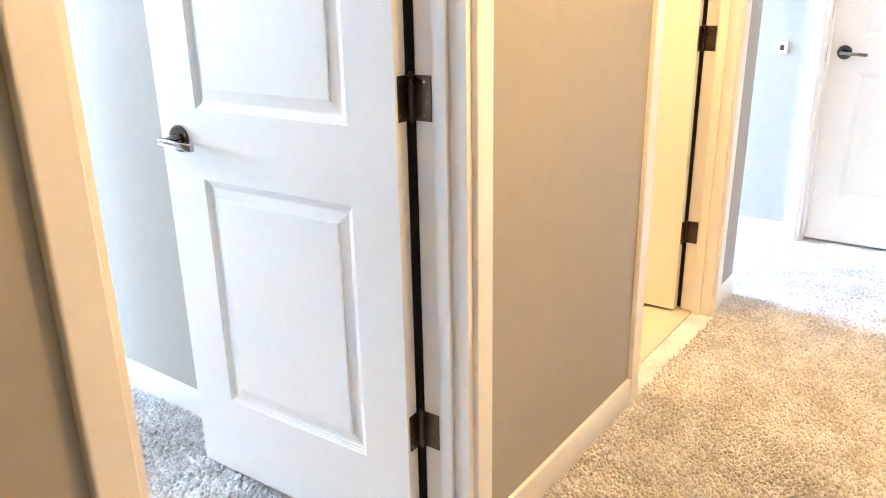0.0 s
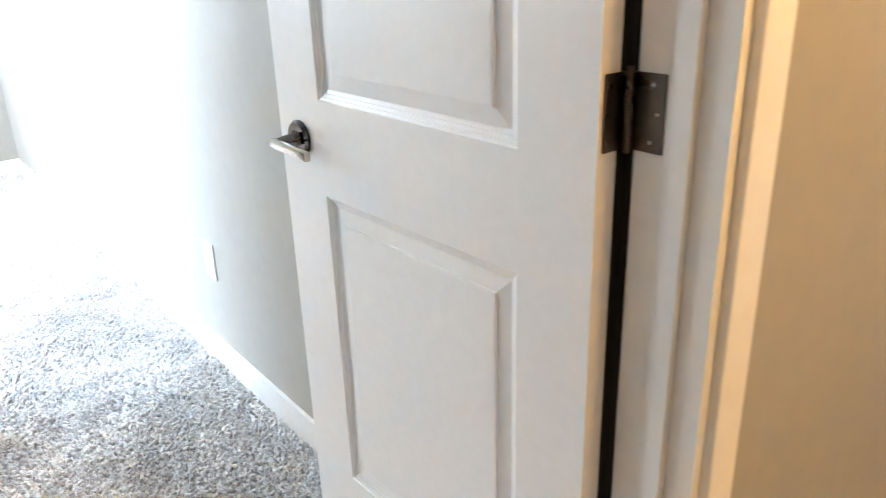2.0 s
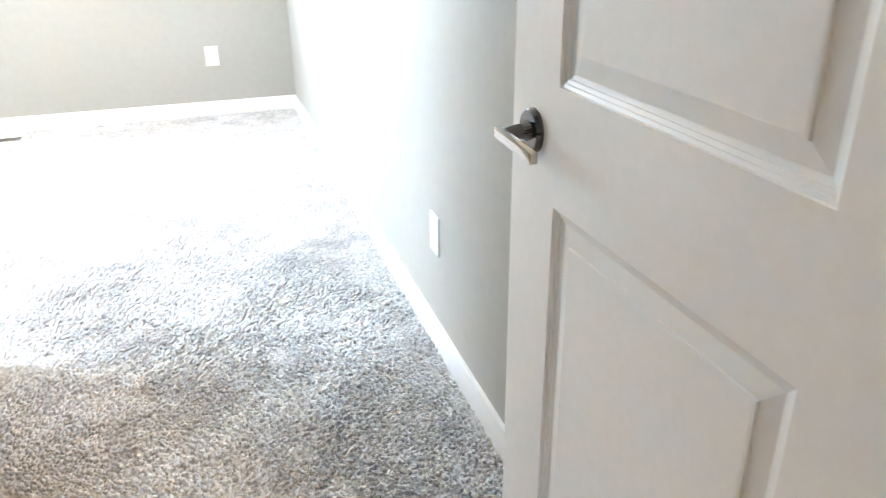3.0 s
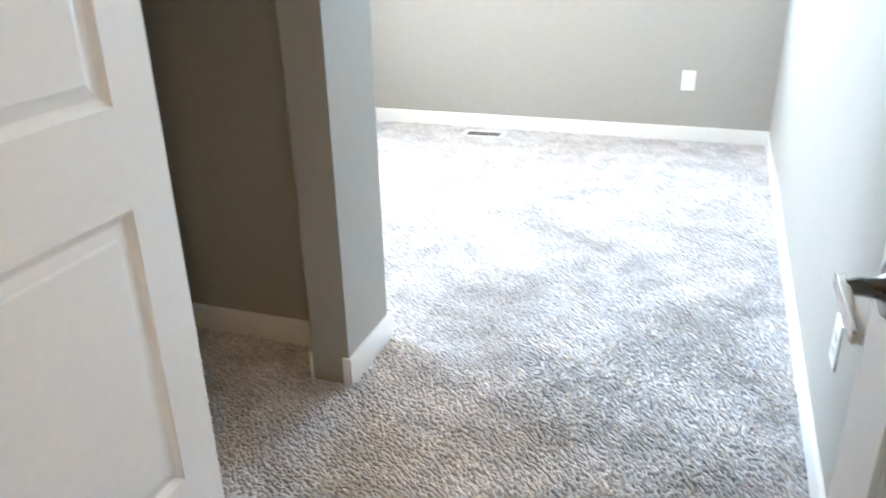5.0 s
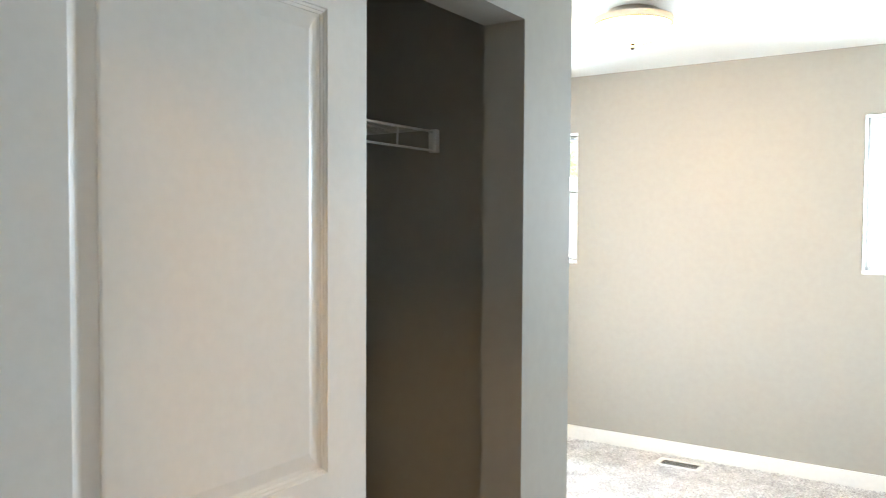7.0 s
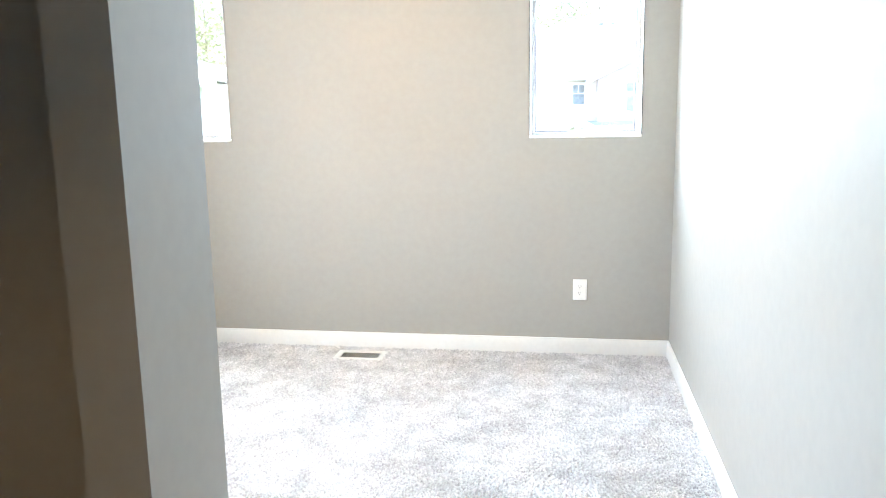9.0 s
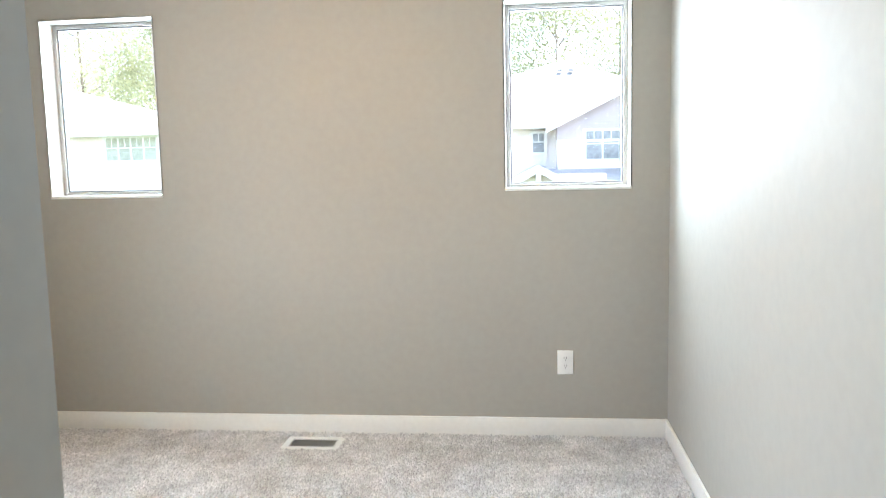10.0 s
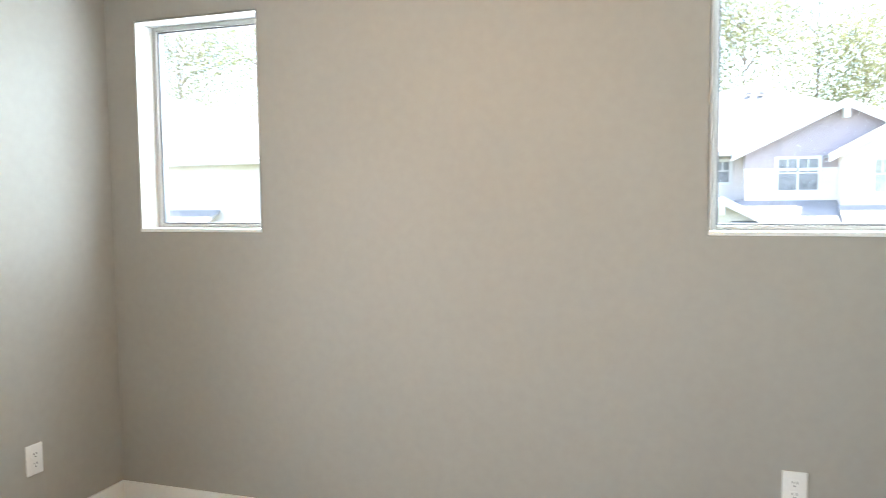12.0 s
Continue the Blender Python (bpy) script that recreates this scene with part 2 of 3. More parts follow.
structure("wall_left", [
    (-2.12, LEFT, 3.094, SY0, 0, TOP), (-2.12, LEFT, SY1, FAR, 0, TOP), (-2.12, LEFT, SY0, SY1, 0, SZ0), (-2.12, LEFT, SY0, SY1, SZ1, TOP)],
    PAINT, "greige painted outer bedroom wall")
C0, C1, CZ = 1.270, 2.800, 2.040
structure("wall_closet_front", [(-0.125, 0, C1, 3.094, 0, TOP), (-0.125, 0, ROOM_Y, C0, 0, TOP), (-0.125, 0, C0, C1, CZ, TOP)], PAINT, "greige drywall closet front with a trimless opening", "wall")
structure("wall_closet_end", [(-2.12, -0.125, 2.972, 3.094, 0, TOP)], PAINT, "greige drywall closet end wall")
structure("wall_closet_back", [(-0.86, -0.74, ROOM_Y, 2.972, 0, TOP)], PAINT, "greige drywall closet back wall")
structure("wall_hall_opposite", [(-1.72, 4.22, -0.47, -0.35, 0, TOP)], PAINT, "greige painted hall wall")
structure("wall_hall_end", [(-1.84, -1.72, -0.47, ROOM_Y, 0, TOP)], PAINT, "greige painted hall end wall")
structure("wall_bath_side", [(3.10, 3.22, ROOM_Y, 3.6, 0, TOP)], PAINT, "greige painted wall of the bathroom")
structure("wall_bath_back", [(1.42, 3.10, 3.1, 3.22, 0, TOP)], PAINT, "pale painted bathroom back wall")
D0, D1 = 0.213, 0.973
structure("wall_landing", [(4.10, 4.22, D1 + 0.02, 3.72, 0, TOP), (4.10, 4.22, -0.35, D0 - 0.02, 0, TOP), (4.10, 4.22, D0 - 0.02, D1 + 0.02, DOOR_TOP + 0.02, TOP)], PAINT, "pale painted landing wall beside the far door")
# unseen walls added so that no daylight leaks under the closed door
structure("light_stop_behind_door", [(4.5, 4.6, -0.5, 1.6, 0, TOP), (4.22, 4.5, 1.5, 1.6, 0, TOP), (4.22, 4.5, -0.5, -0.4, 0, TOP)], PAINT, "unseen plain wall added to stop light leaking under the far door")
structure("wall_landing_window", [(3.22, 4.10, 3.6, 3.72, 0, 0.25), (3.22, 4.10, 3.6, 3.72, 2.25, TOP), (3.22, 3.26, 3.6, 3.72, 0.25, 2.25), (4.06, 4.10, 3.6, 3.72, 0.25, 2.25)], PAINT, "landing wall round a tall window")
structure("lower_storey", [(-2.12, 4.6, -0.5, 6.02, -2.9, -0.25)], SIDING_PALE, "storey below the rooms, pale siding", "house wall")

# baseboards, with an eased top edge
BB, BT = 0.098, 0.012


def baseboard(x0, x1, y0, y1):
    bm = bmesh.new()
    box(bm, x0, x1, y0, y1, 0, BB, bevel=0.0025)
    thing("baseboard", bm, TRIM, "white painted baseboard along the carpet", "baseboard", kind="structure", smooth=True)


baseboard(E1 + 0.0735, B0 - 0.0735, HALL_Y - BT, HALL_Y)
baseboard(B1 + 0.0735, 3.22 + BT, HALL_Y - BT, HALL_Y)
baseboard(3.22, 3.22 + BT, HALL_Y, 3.6)
baseboard(-1.72, E0 - 0.0735, HALL_Y - BT, HALL_Y)
baseboard(4.10 - BT, 4.10, D1 + 0.0735, 3.6)
baseboard(4.10 - BT, 4.10, -0.35, D0 - 0.0735)
baseboard(-1.72, 4.10 - BT, -0.35, -0.35 + BT)
baseboard(RIGHT - BT, RIGHT, ROOM_Y, FAR - BT)
baseboard(LEFT + BT, RIGHT, FAR - BT, FAR)
baseboard(LEFT, LEFT + BT, 3.094 + BT, FAR)
baseboard(0, BT, C1 - BT, 3.094 + BT)
baseboard(-0.018, 0, C1 - BT, C1)
baseboard(LEFT, 0, 3.094, 3.094 + BT)
baseboard(-0.125 - BT, -0.125, C1 - 0.004, 2.972)
baseboard(-0.74, -0.125 - BT, 2.972 - BT, 2.972)
baseboard(-0.74, -0.74 + BT, ROOM_Y, 2.972 - BT)

# door casings: flat boards with eased edges, mitred round the opening
PROFILE = [(0.0, 0.0), (0.0, 0.0125), (0.0008, 0.0145), (0.003, 0.0155), (0.053, 0.0155), (0.0558, 0.0145), (0.057, 0.012), (0.057, 0.0)]


def casing(m, width, top, reveal=0.0165, first=None, thick=1.0):
    """Casing round an opening of that width; local x along the wall, y out of it."""
    bm = bmesh.new()
    rows = []
    for u, v in PROFILE:
        a, u, v = u + (reveal if first is None else first), u + reveal, v * thick
        rows.append([bm.verts.new(p) for p in ((-a, v, 0), (-a, v, top + u), (width + u, v, top + u), (width + u, v, 0))])
    for a, b in zip(rows, rows[1:]):
        for k in range(3):
            bm.faces.new((a[k], a[k + 1], b[k + 1], b[k]))
    ob = thing("trim", bm, TRIM, "white painted flat door casing", "door casing", kind="structure")
    ob.matrix_world = m
    return ob


def jamb(m, width, top, depth, stop):
    """Lining boards of a doorway with a stop bead; local y from the hall face (0) inwards."""
    bm = bmesh.new()
    t, e = 0.0175, 0.0015
    box(bm, -t, 0, -e, depth + e, 0, top + t, bevel=0.001)
    box(bm, width, width + t, -e, depth + e, 0, top + t, bevel=0.001)
    box(bm, 0, width, -e, depth + e, top, top + t, bevel=0.001)
    s0, s1 = stop
    box(bm, 0, 0.011, s0, s1, 0, top - 0.011, bevel=0.003)
    box(bm, width - 0.011, width, s0, s1, 0, top - 0.011, bevel=0.003)
    box(bm, 0, width, s0, s1, top - 0.011, top, bevel=0.003)
    ob = thing("trim", bm, TRIM, "white painted door jamb with a stop bead", "door jamb", kind="structure", smooth=True)
    ob.matrix_world = m
    return ob


DEPTH = ROOM_Y - HALL_Y
for x0, x1 in ((E0, E1), (B0, B1)):
    casing(pose(x1, HALL_Y, 0, 0, 0, 180), x1 - x0, DOOR_TOP)
    casing(pose(x0, ROOM_Y, 0), x1 - x0, DOOR_TOP, 0.008, 0.003, 1.16)
    jamb(pose(x0, HALL_Y, 0), x1 - x0, DOOR_TOP, DEPTH, (0.038, 0.072))
casing(pose(4.10, D0, 0, 0, 0, 90), D1 - D0, DOOR_TOP)
jamb(pose(4.10, D1, 0, 0, 0, -90), D1 - D0, DOOR_TOP, 0.12, (0.05, 0.083))

# ---- doors ----
RINGS = [(0.0, 0.0), (0.0015, 0.0030), (0.0060, 0.0046), (0.0068, 0.0062), (0.0120, 0.0078), (0.0128, 0.0094), (0.0180, 0.0108), (0.0200, 0.0110), (0.0440, 0.0062), (0.0446, 0.0030), (0.0480, 0.0022), (0.0500, 0.0020)]


def leaf_mesh(w, h, t, panels):
    """A moulded two-panel leaf; x from the hinge, faces at y 0 and -t."""
    bm = bmesh.new()
    xs = sorted({0.0, w, panels[0][0], panels[0][1]})
    zs = sorted({0.0, h} | {z for p in panels for z in p[2:]})
    for side in (0, 1):
        y = -t if side else 0.0
        inward = 1 if side else -1
        for x0, x1 in zip(xs, xs[1:]):
            for z0, z1 in zip(zs, zs[1:]):
                if any(abs(x0 - p[0]) < 1e-6 and abs(z0 - p[2]) < 1e-6 for p in panels):
                    loops = [[bm.verts.new(c) for c in ((x0 + d, y + inward * q, z0 + d), (x1 - d, y + inward * q, z0 + d), (x1 - d, y + inward * q, z1 - d), (x0 + d, y + inward * q, z1 - d))] for d, q in RINGS]
                    for a, b in zip(loops, loops[1:]):
                        for k in range(4):
                            bm.faces.new((a[k], a[(k + 1) % 4], b[(k + 1) % 4], b[k]))
                    bm.faces.new(loops[-1])
                else:
                    bm.faces.new([bm.verts.new(c) for c in ((x0, y, z0), (x1, y, z0), (x1, y, z1), (x0, y, z1))])
    for a, b in (((0, 0), (0, h)), ((w, 0), (w, h)), ((0, 0), (w, 0)), ((0, h), (w, h))):
        bm.faces.new([bm.verts.new(c) for c in ((a[0], 0, a[1]), (b[0], 0, b[1]), (b[0], -t, b[1]), (a[0], -t, a[1]))])
    bmesh.ops.remove_doubles(bm, verts=bm.verts, dist=0.0002)
    return bm


def lever_set(door, x, z, t):
    """A lever on a round rose on both faces."""
    for side in (1, -1):
        y0 = 0.0 if side > 0 else -t
        bm = bmesh.new()
        for r0, r1, a, b in ((0.033, 0.033, 0.0, 0.005), (0.033, 0.029, 0.005, 0.010)):
            cyl(bm, (x, y0 + side * a, z), (x, y0 + side * b, z), r0, r1, 32)
        handle = part("door_handle", bm, NICKEL_SHADED, door, "satin nickel lever handle on a round rose", True)
        bm = bmesh.new()
        rings = []
        for d, xa, xb, hz in ((0.008, 0.017, 0.017, 0.017), (0.015, 0.012, 0.012, 0.012), (0.034, 0.012, 0.011, 0.010), (0.048, 0.020, 0.012, 0.0078)):
            y = y0 + side * d
            rings.append([bm.verts.new((x + (xb - xa) / 2 + (xa + xb) / 2 * math.cos(a), y, z + hz * math.sin(a))) for a in [2 * math.pi * k / 20 for k in range(20)]])
        for a, b in zip(rings, rings[1:]):
            for k in range(20):
                bm.faces.new((a[k], a[(k + 1) % 20], b[(k + 1) % 20], b[k]))
        bm.faces.new(rings[-1])
        part("neck", bm, NICKEL_SHADED, handle, smooth=True)
        bm = bmesh.new()
        ya, yb = sorted((y0 + side * 0.045, y0 + side * 0.057))
        box(bm, x - 0.106, x + 0.013, ya, yb, z - 0.0078, z + 0.0078, bevel=0.002)
        for v in bm.verts:
            k = (x + 0.013 - v.co.x) / 0.119
            v.co.z -= 0.006 * k * k
        part("lever", bm, NICKEL_LIT, handle, smooth=True)


def hinge(door, z, corner, jamb_x, jamb_y, angle):
    """A butt hinge standing open, in the door's local space: one plate on the leaf's edge, one on the jamb."""
    hh = 0.0445
    back = Matrix.Rotation(radians(-angle), 4, "Z")
    bm = bmesh.new()
    box(bm, -0.0035, -0.0005, -0.040, -0.007, z - hh, z + hh, bevel=0.001)
    body = part("hinge", bm, BRONZE, door, "dark bronze butt hinge", True)
    bm = bmesh.new()
    pin = Vector((-0.0075, -0.0425, 0))
    for k in range(5):
        a = z - hh + k * 2 * hh / 5
        cyl(bm, (pin.x, pin.y, a + 0.0006), (pin.x, pin.y, a + 2 * hh / 5 - 0.0006), 0.0062, n=14)
    cyl(bm, (pin.x, pin.y, z - hh - 0.004), (pin.x, pin.y, z + hh + 0.005), 0.0045, n=12)
    part("barrel", bm, BRONZE, body, smooth=True)
    bm = bmesh.new()
    box(bm, jamb_x, jamb_x + 0.003, jamb_y - 0.040, jamb_y + 0.003, z - hh, z + hh, bevel=0.001)
    bmesh.ops.transform(bm, matrix=back @ Matrix.Translation(-corner), verts=bm.verts)
    part("jamb_plate", bm, BRONZE, body, smooth=True)
    for k, dz in enumerate((-0.032, 0.0, 0.032)):
        bm = bmesh.new()
        y = -0.012 if k != 1 else -0.008
        cyl(bm, (-0.0034, y, z + dz), (-0.0046, y, z + dz), 0.0034, 0.0026, 12)
        part("screw", bm, SCREW, body)
        bm = bmesh.new()
        yj = jamb_y - (0.024 if k != 1 else 0.031)
        cyl(bm, (jamb_x + 0.0005, yj, z + dz), (jamb_x - 0.0012, yj, z + dz), 0.0034, 0.0026, 12)
        bmesh.ops.transform(bm, matrix=back @ Matrix.Translation(-corner), verts=bm.verts)
        part("screw", bm, SCREW, body)


def room_door(name, m, w, label, hinges=None, angle=90.0):
    h, t = 2.02, 0.035
    panels = [(0.125, w - 0.140, 0.228, 0.840), (0.125, w - 0.140, 1.010, 1.905)]
    ob = thing(name, leaf_mesh(w, h, t, panels), DOOR, label, "door", kind="structure")
    ob.matrix_world = m
    lever_set(ob, w - 0.070, 0.934, t)
    bm = bmesh.new()
    box(bm, w - 0.0005, w + 0.0012, -0.030, -0.005, 0.910, 0.966)
    part("latch_plate", bm, BRONZE, ob, "small dark latch plate")
    if hinges:
        corner, jx, jy = hinges
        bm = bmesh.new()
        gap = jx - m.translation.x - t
        # black strips added in the hinge gap in place of its deep shade
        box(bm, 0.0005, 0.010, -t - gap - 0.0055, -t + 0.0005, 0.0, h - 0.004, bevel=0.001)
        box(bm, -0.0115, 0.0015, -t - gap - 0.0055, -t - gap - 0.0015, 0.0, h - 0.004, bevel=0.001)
        part("gap_shade", bm, GAP_SHADE, ob, "black strip standing in for shade in the hinge gap")
        for z in (0.325, 1.070, 1.815):
            hinge(ob, z, corner, jx, jy, angle)
    return ob


OPEN = 91.95
O1 = Vector((1.1725, 1.182, 0))
room_door("door_1", pose(O1.x, O1.y, 0.015, 0, 0, OPEN), 0.735, "white two-panel bedroom door standing open", (O1, E1 - 0.003, 1.170), OPEN)
O2 = Vector((B1 - 0.046, 1.182, 0))
room_door("door_2", pose(O2.x, O2.y, 0.015, 0, 0, 91), 0.735, "white two-panel bathroom door standing open", (O2, B1 - 0.003, 1.170), 91)
room_door("door_3", pose(4.185, D0 + 0.003, 0.012, 0, 0, 90), D1 - D0 - 0.006, "white two-panel door, closed, with a nickel lever")


bm = bmesh.new()
box(bm, 4.150, 4.178, D1 - 0.0012, D1 + 0.0005, 0.905, 0.975, bevel=0.0004)
thing("strike_plate", bm, BRONZE, "dark strike plate in the far door's jamb", "strike plate", smooth=True)


def closet_door(x, y, label):
    """A sliding leaf; its face looks into the room."""
    w, h, t = 0.760, 2.02, 0.032
    panels = [(0.115, w - 0.131, 0.195, 0.822), (0.115, w - 0.131, 1.012, 1.90)]
    ob = thing("closet_door", leaf_mesh(w, h, t, panels), DOOR, label, "sliding door", "closet doors")
    ob.matrix_world = pose(x, y, 0.008, 0, 0, -90)
    bm = bmesh.new()
    m = pose(w - 0.062, 0, 0.905, -90)
    lathe(bm, [(0.0, 0.0006), (0.020, 0.0006), (0.0225, 0.0010), (0.024, 0.003), (0.0275, 0.0032), (0.029, 0.0015), (0.029, -0.004)], 36)
    bmesh.ops.transform(bm, matrix=m, verts=bm.verts)
    pull = part("finger_pull", bm, RING, ob, "round satin nickel finger pull", True)
    bm = bmesh.new()
    lathe(bm, [(0.0215, 0.0012), (0.0235, 0.0036), (0.0290, 0.0036), (0.0297, 0.0004)], 36)
    bmesh.ops.transform(bm, matrix=m, verts=bm.verts)
    part("rim", bm, BRONZE, pull, smooth=True)
    return ob


closet_door(-0.042, 2.200, "white two-panel sliding closet door pushed aside")
closet_door(-0.084, 2.050, "white two-panel sliding closet door behind another")
# ---- windows ----


def window(name, m, w, h, depth, label):
    """A fixed vinyl window; local x across, y outwards from the room's wall face, z up from the sill."""
    e = 0.004
    bm = bmesh.new()
    for b in ((-e, e, 0.0, depth, 0, h), (w - e, w + e, 0.0, depth, 0, h), (0, w, 0.0, depth, h - e, h + e)):
        box(bm, *b)
    top = thing(name, bm, TRIM, label, "window", kind="structure")
    top.matrix_world = m
    bm = bmesh.new()
    box(bm, -0.002, w + 0.002, -0.004, depth, -0.006, 0.008, bevel=0.002)
    part("window_sill", bm, TRIM, top, "white painted sill", True)
    f, d0, d1 = 0.024, depth - 0.002, depth + 0.050
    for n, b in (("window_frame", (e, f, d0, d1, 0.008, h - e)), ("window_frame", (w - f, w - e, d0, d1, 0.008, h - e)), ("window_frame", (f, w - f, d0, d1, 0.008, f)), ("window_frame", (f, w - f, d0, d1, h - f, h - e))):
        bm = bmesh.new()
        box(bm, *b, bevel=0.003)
        part(n, bm, VINYL_SHADED, top, smooth=True)
    for b in ((f, f + 0.006, d0 + 0.012, d1 - 0.01, f, h - f), (w - f - 0.006, w - f, d0 + 0.012, d1 - 0.01, f, h - f), (f + 0.006, w - f - 0.006, d0 + 0.012, d1 - 0.01, f, f + 0.006), (f + 0.006, w - f - 0.006, d0 + 0.012, d1 - 0.01, h - f - 0.006, h - f)):
        bm = bmesh.new()
        box(bm, *b, bevel=0.001)
        part("glazing_bead", bm, GASKET, top, "grey glazing gasket")
    bm = bmesh.new()
    box(bm, f, w - f, d0 + 0.024, d0 + 0.028, f, h - f)
    pane = part("pane", bm, GLASS, top)
    pane.visible_shadow = False
    return top


window("window_1", pose(LW[0], FAR, WZ0), LW[1] - LW[0], WZ1 - WZ0, 0.105, "small white vinyl picture window in a drywall recess")
window("window_2", pose(RW[0], FAR, WZ0), RW[1] - RW[0], WZ1 - WZ0, 0.105, "small white vinyl picture window beside the corner")
window("window_3", pose(LEFT, SY0, SZ0, 0, 0, 90), SY1 - SY0, SZ1 - SZ0, 0.085, "white vinyl window lighting the bedroom")
window("window_4", pose(3.26, 3.6, 0.25), 0.80, 2.0, 0.06, "tall white window lighting the landing")

# ---- fixtures ----


def ceiling_light(m, dome_material, label):
    bm = bmesh.new()
    lathe(bm, [(0.0, 0.0), (0.115, 0.0), (0.122, -0.006), (0.128, -0.026), (0.172, -0.034), (0.183, -0.038), (0.186, -0.050), (0.184, -0.066), (0.177, -0.070), (0.168, -0.067)], 56)
    ob = thing("ceiling_light", bm, RING, label, "ceiling light", smooth=True)
    ob.matrix_world = m
    bm = bmesh.new()
    lathe(bm, [(0.170 * math.cos(a), -0.066 - 0.084 * math.sin(a)) for a in [k * math.pi / 2 / 14 for k in range(14)]] + [(0.0, -0.150)], 56)
    part("glass_dome", bm, dome_material, ob, "glowing frosted glass dome", True)
    bm = bmesh.new()
    lathe(bm, [(0.0, -0.149), (0.011, -0.151), (0.012, -0.157), (0.006, -0.161), (0.006, -0.168), (0.009, -0.173), (0.008, -0.180), (0.0, -0.185)], 20)
    part("finial", bm, NICKEL_SHADED, ob, smooth=True)
    return ob


ceiling_light(pose(-0.33, 4.50, TOP), DOME, "lit flush ceiling light with a nickel ring")
ceiling_light(pose(1.5, 0.25, TOP), DOME_HALL, "lit warm flush ceiling light in the hall")
ceiling_light(pose(2.30, 2.10, TOP), DOME_HALL, "lit warm flush ceiling light in the bathroom")


def outlet(m, label):
    """A duplex outlet; local y out of the wall."""
    bm = bmesh.new()
    box(bm, -0.0385, 0.0385, 0, 0.006, -0.060, 0.060, bevel=0.003)
    ob = thing("wall_outlet", bm, PLASTIC, label, "outlet", "wall outlets", smooth=True)
    ob.matrix_world = m
    for dz in (-0.0195, 0.0195):
        bm = bmesh.new()
        cyl(bm, (0, 0.004, dz), (0, 0.0085, dz), 0.0172, 0.0165, 28)
        for v in bm.verts:
            v.co.z = dz + max(-0.0135, min(0.0135, v.co.z - dz))
        face = part("receptacle", bm, PLASTIC, ob, smooth=True)
        for b in ((-0.0075, -0.0052, dz + 0.000, dz + 0.009), (0.0052, 0.0075, dz + 0.001, dz + 0.008)):
            bm = bmesh.new()
            box(bm, b[0], b[1], 0.0080, 0.0090, b[2], b[3])
            part("slot", bm, SLOT, face)
        bm = bmesh.new()
        cyl(bm, (0, 0.0080, dz - 0.007), (0, 0.0090, dz - 0.007), 0.0026, n=12)
        part("ground_hole", bm, SLOT, face)
    bm = bmesh.new()
    cyl(bm, (0, 0.005, 0), (0, 0.0072, 0), 0.0032, 0.0026, 12)
    part("screw", bm, PLASTIC, ob)
    return ob


outlet(pose(0.800, FAR, 0.378, 0, 0, 180), "white duplex wall outlet below a window")
outlet(pose(LEFT, 5.409, 0.352, 0, 0, -90), "white duplex wall outlet near the room's corner")
outlet(pose(RIGHT, 2.80, 0.376, 0, 0, 90), "white duplex wall outlet behind the open door")

bm = bmesh.new()
box(bm, -0.027, 0.027, 0, 0.006, -0.030, 0.030, bevel=0.002)
plate = thing("wall_plate", bm, PLASTIC, "small white wall plate with a dark socket", "wall plate", smooth=True)
plate.matrix_world = pose(4.10, 1.165, 0.965, 0, 0, 90)
bm = bmesh.new()
box(bm, -0.012, 0.008, 0.0055, 0.0085, -0.012, 0.014, bevel=0.001)
part("socket", bm, SLOT, plate, "dark socket")

# floor register
VX0, VX1, VY0, VY1 = -0.578, -0.292, 5.640, 5.796
bm = bmesh.new()
for b in ((VX0, VX1, VY0, VY0 + 0.026), (VX0, VX1, VY1 - 0.026, VY1), (VX0, VX0 + 0.030, VY0 + 0.026, VY1 - 0.026), (VX1 - 0.030, VX1, VY0 + 0.026, VY1 - 0.026)):
    box(bm, *b, 0.003, 0.011, bevel=0.0015)
vent = thing("floor_register", bm, ENAMEL, "white enamelled floor register with slanted slats", "floor vent", smooth=True)
bm = bmesh.new()
box(bm, VX0 + 0.02, VX1 - 0.02, VY0 + 0.02, VY1 - 0.02, 0.0005, 0.0025)
part("duct", bm, SLOT, vent, "dark duct below the slats")
for k in range(18):
    x = VX0 + 0.036 + k * (VX1 - VX0 - 0.072) / 17
    bm = bmesh.new()
    box(bm, -0.0042, 0.0042, VY0 + 0.024, VY1 - 0.024, -0.0006, 0.0006)
    bmesh.ops.transform(bm, matrix=pose(x, 0, 0.0068, 0, -40, 0), verts=bm.verts)
    part("slat", bm, ENAMEL, vent)

# wire shelf in the closet
shelf = tagged(new("wire_shelf"), "white coated wire closet shelf in the dark", "wire shelf")
shelf.location = (-0.56, 2.1, 1.80)


def wire(name, ends, r, parent=shelf):
    bm = bmesh.new()
    for a, b in ends:
        cyl(bm, Vector(a) - shelf.location, Vector(b) - shelf.location, r, n=8)
    return part(name, bm, WIRE, parent, smooth=True)


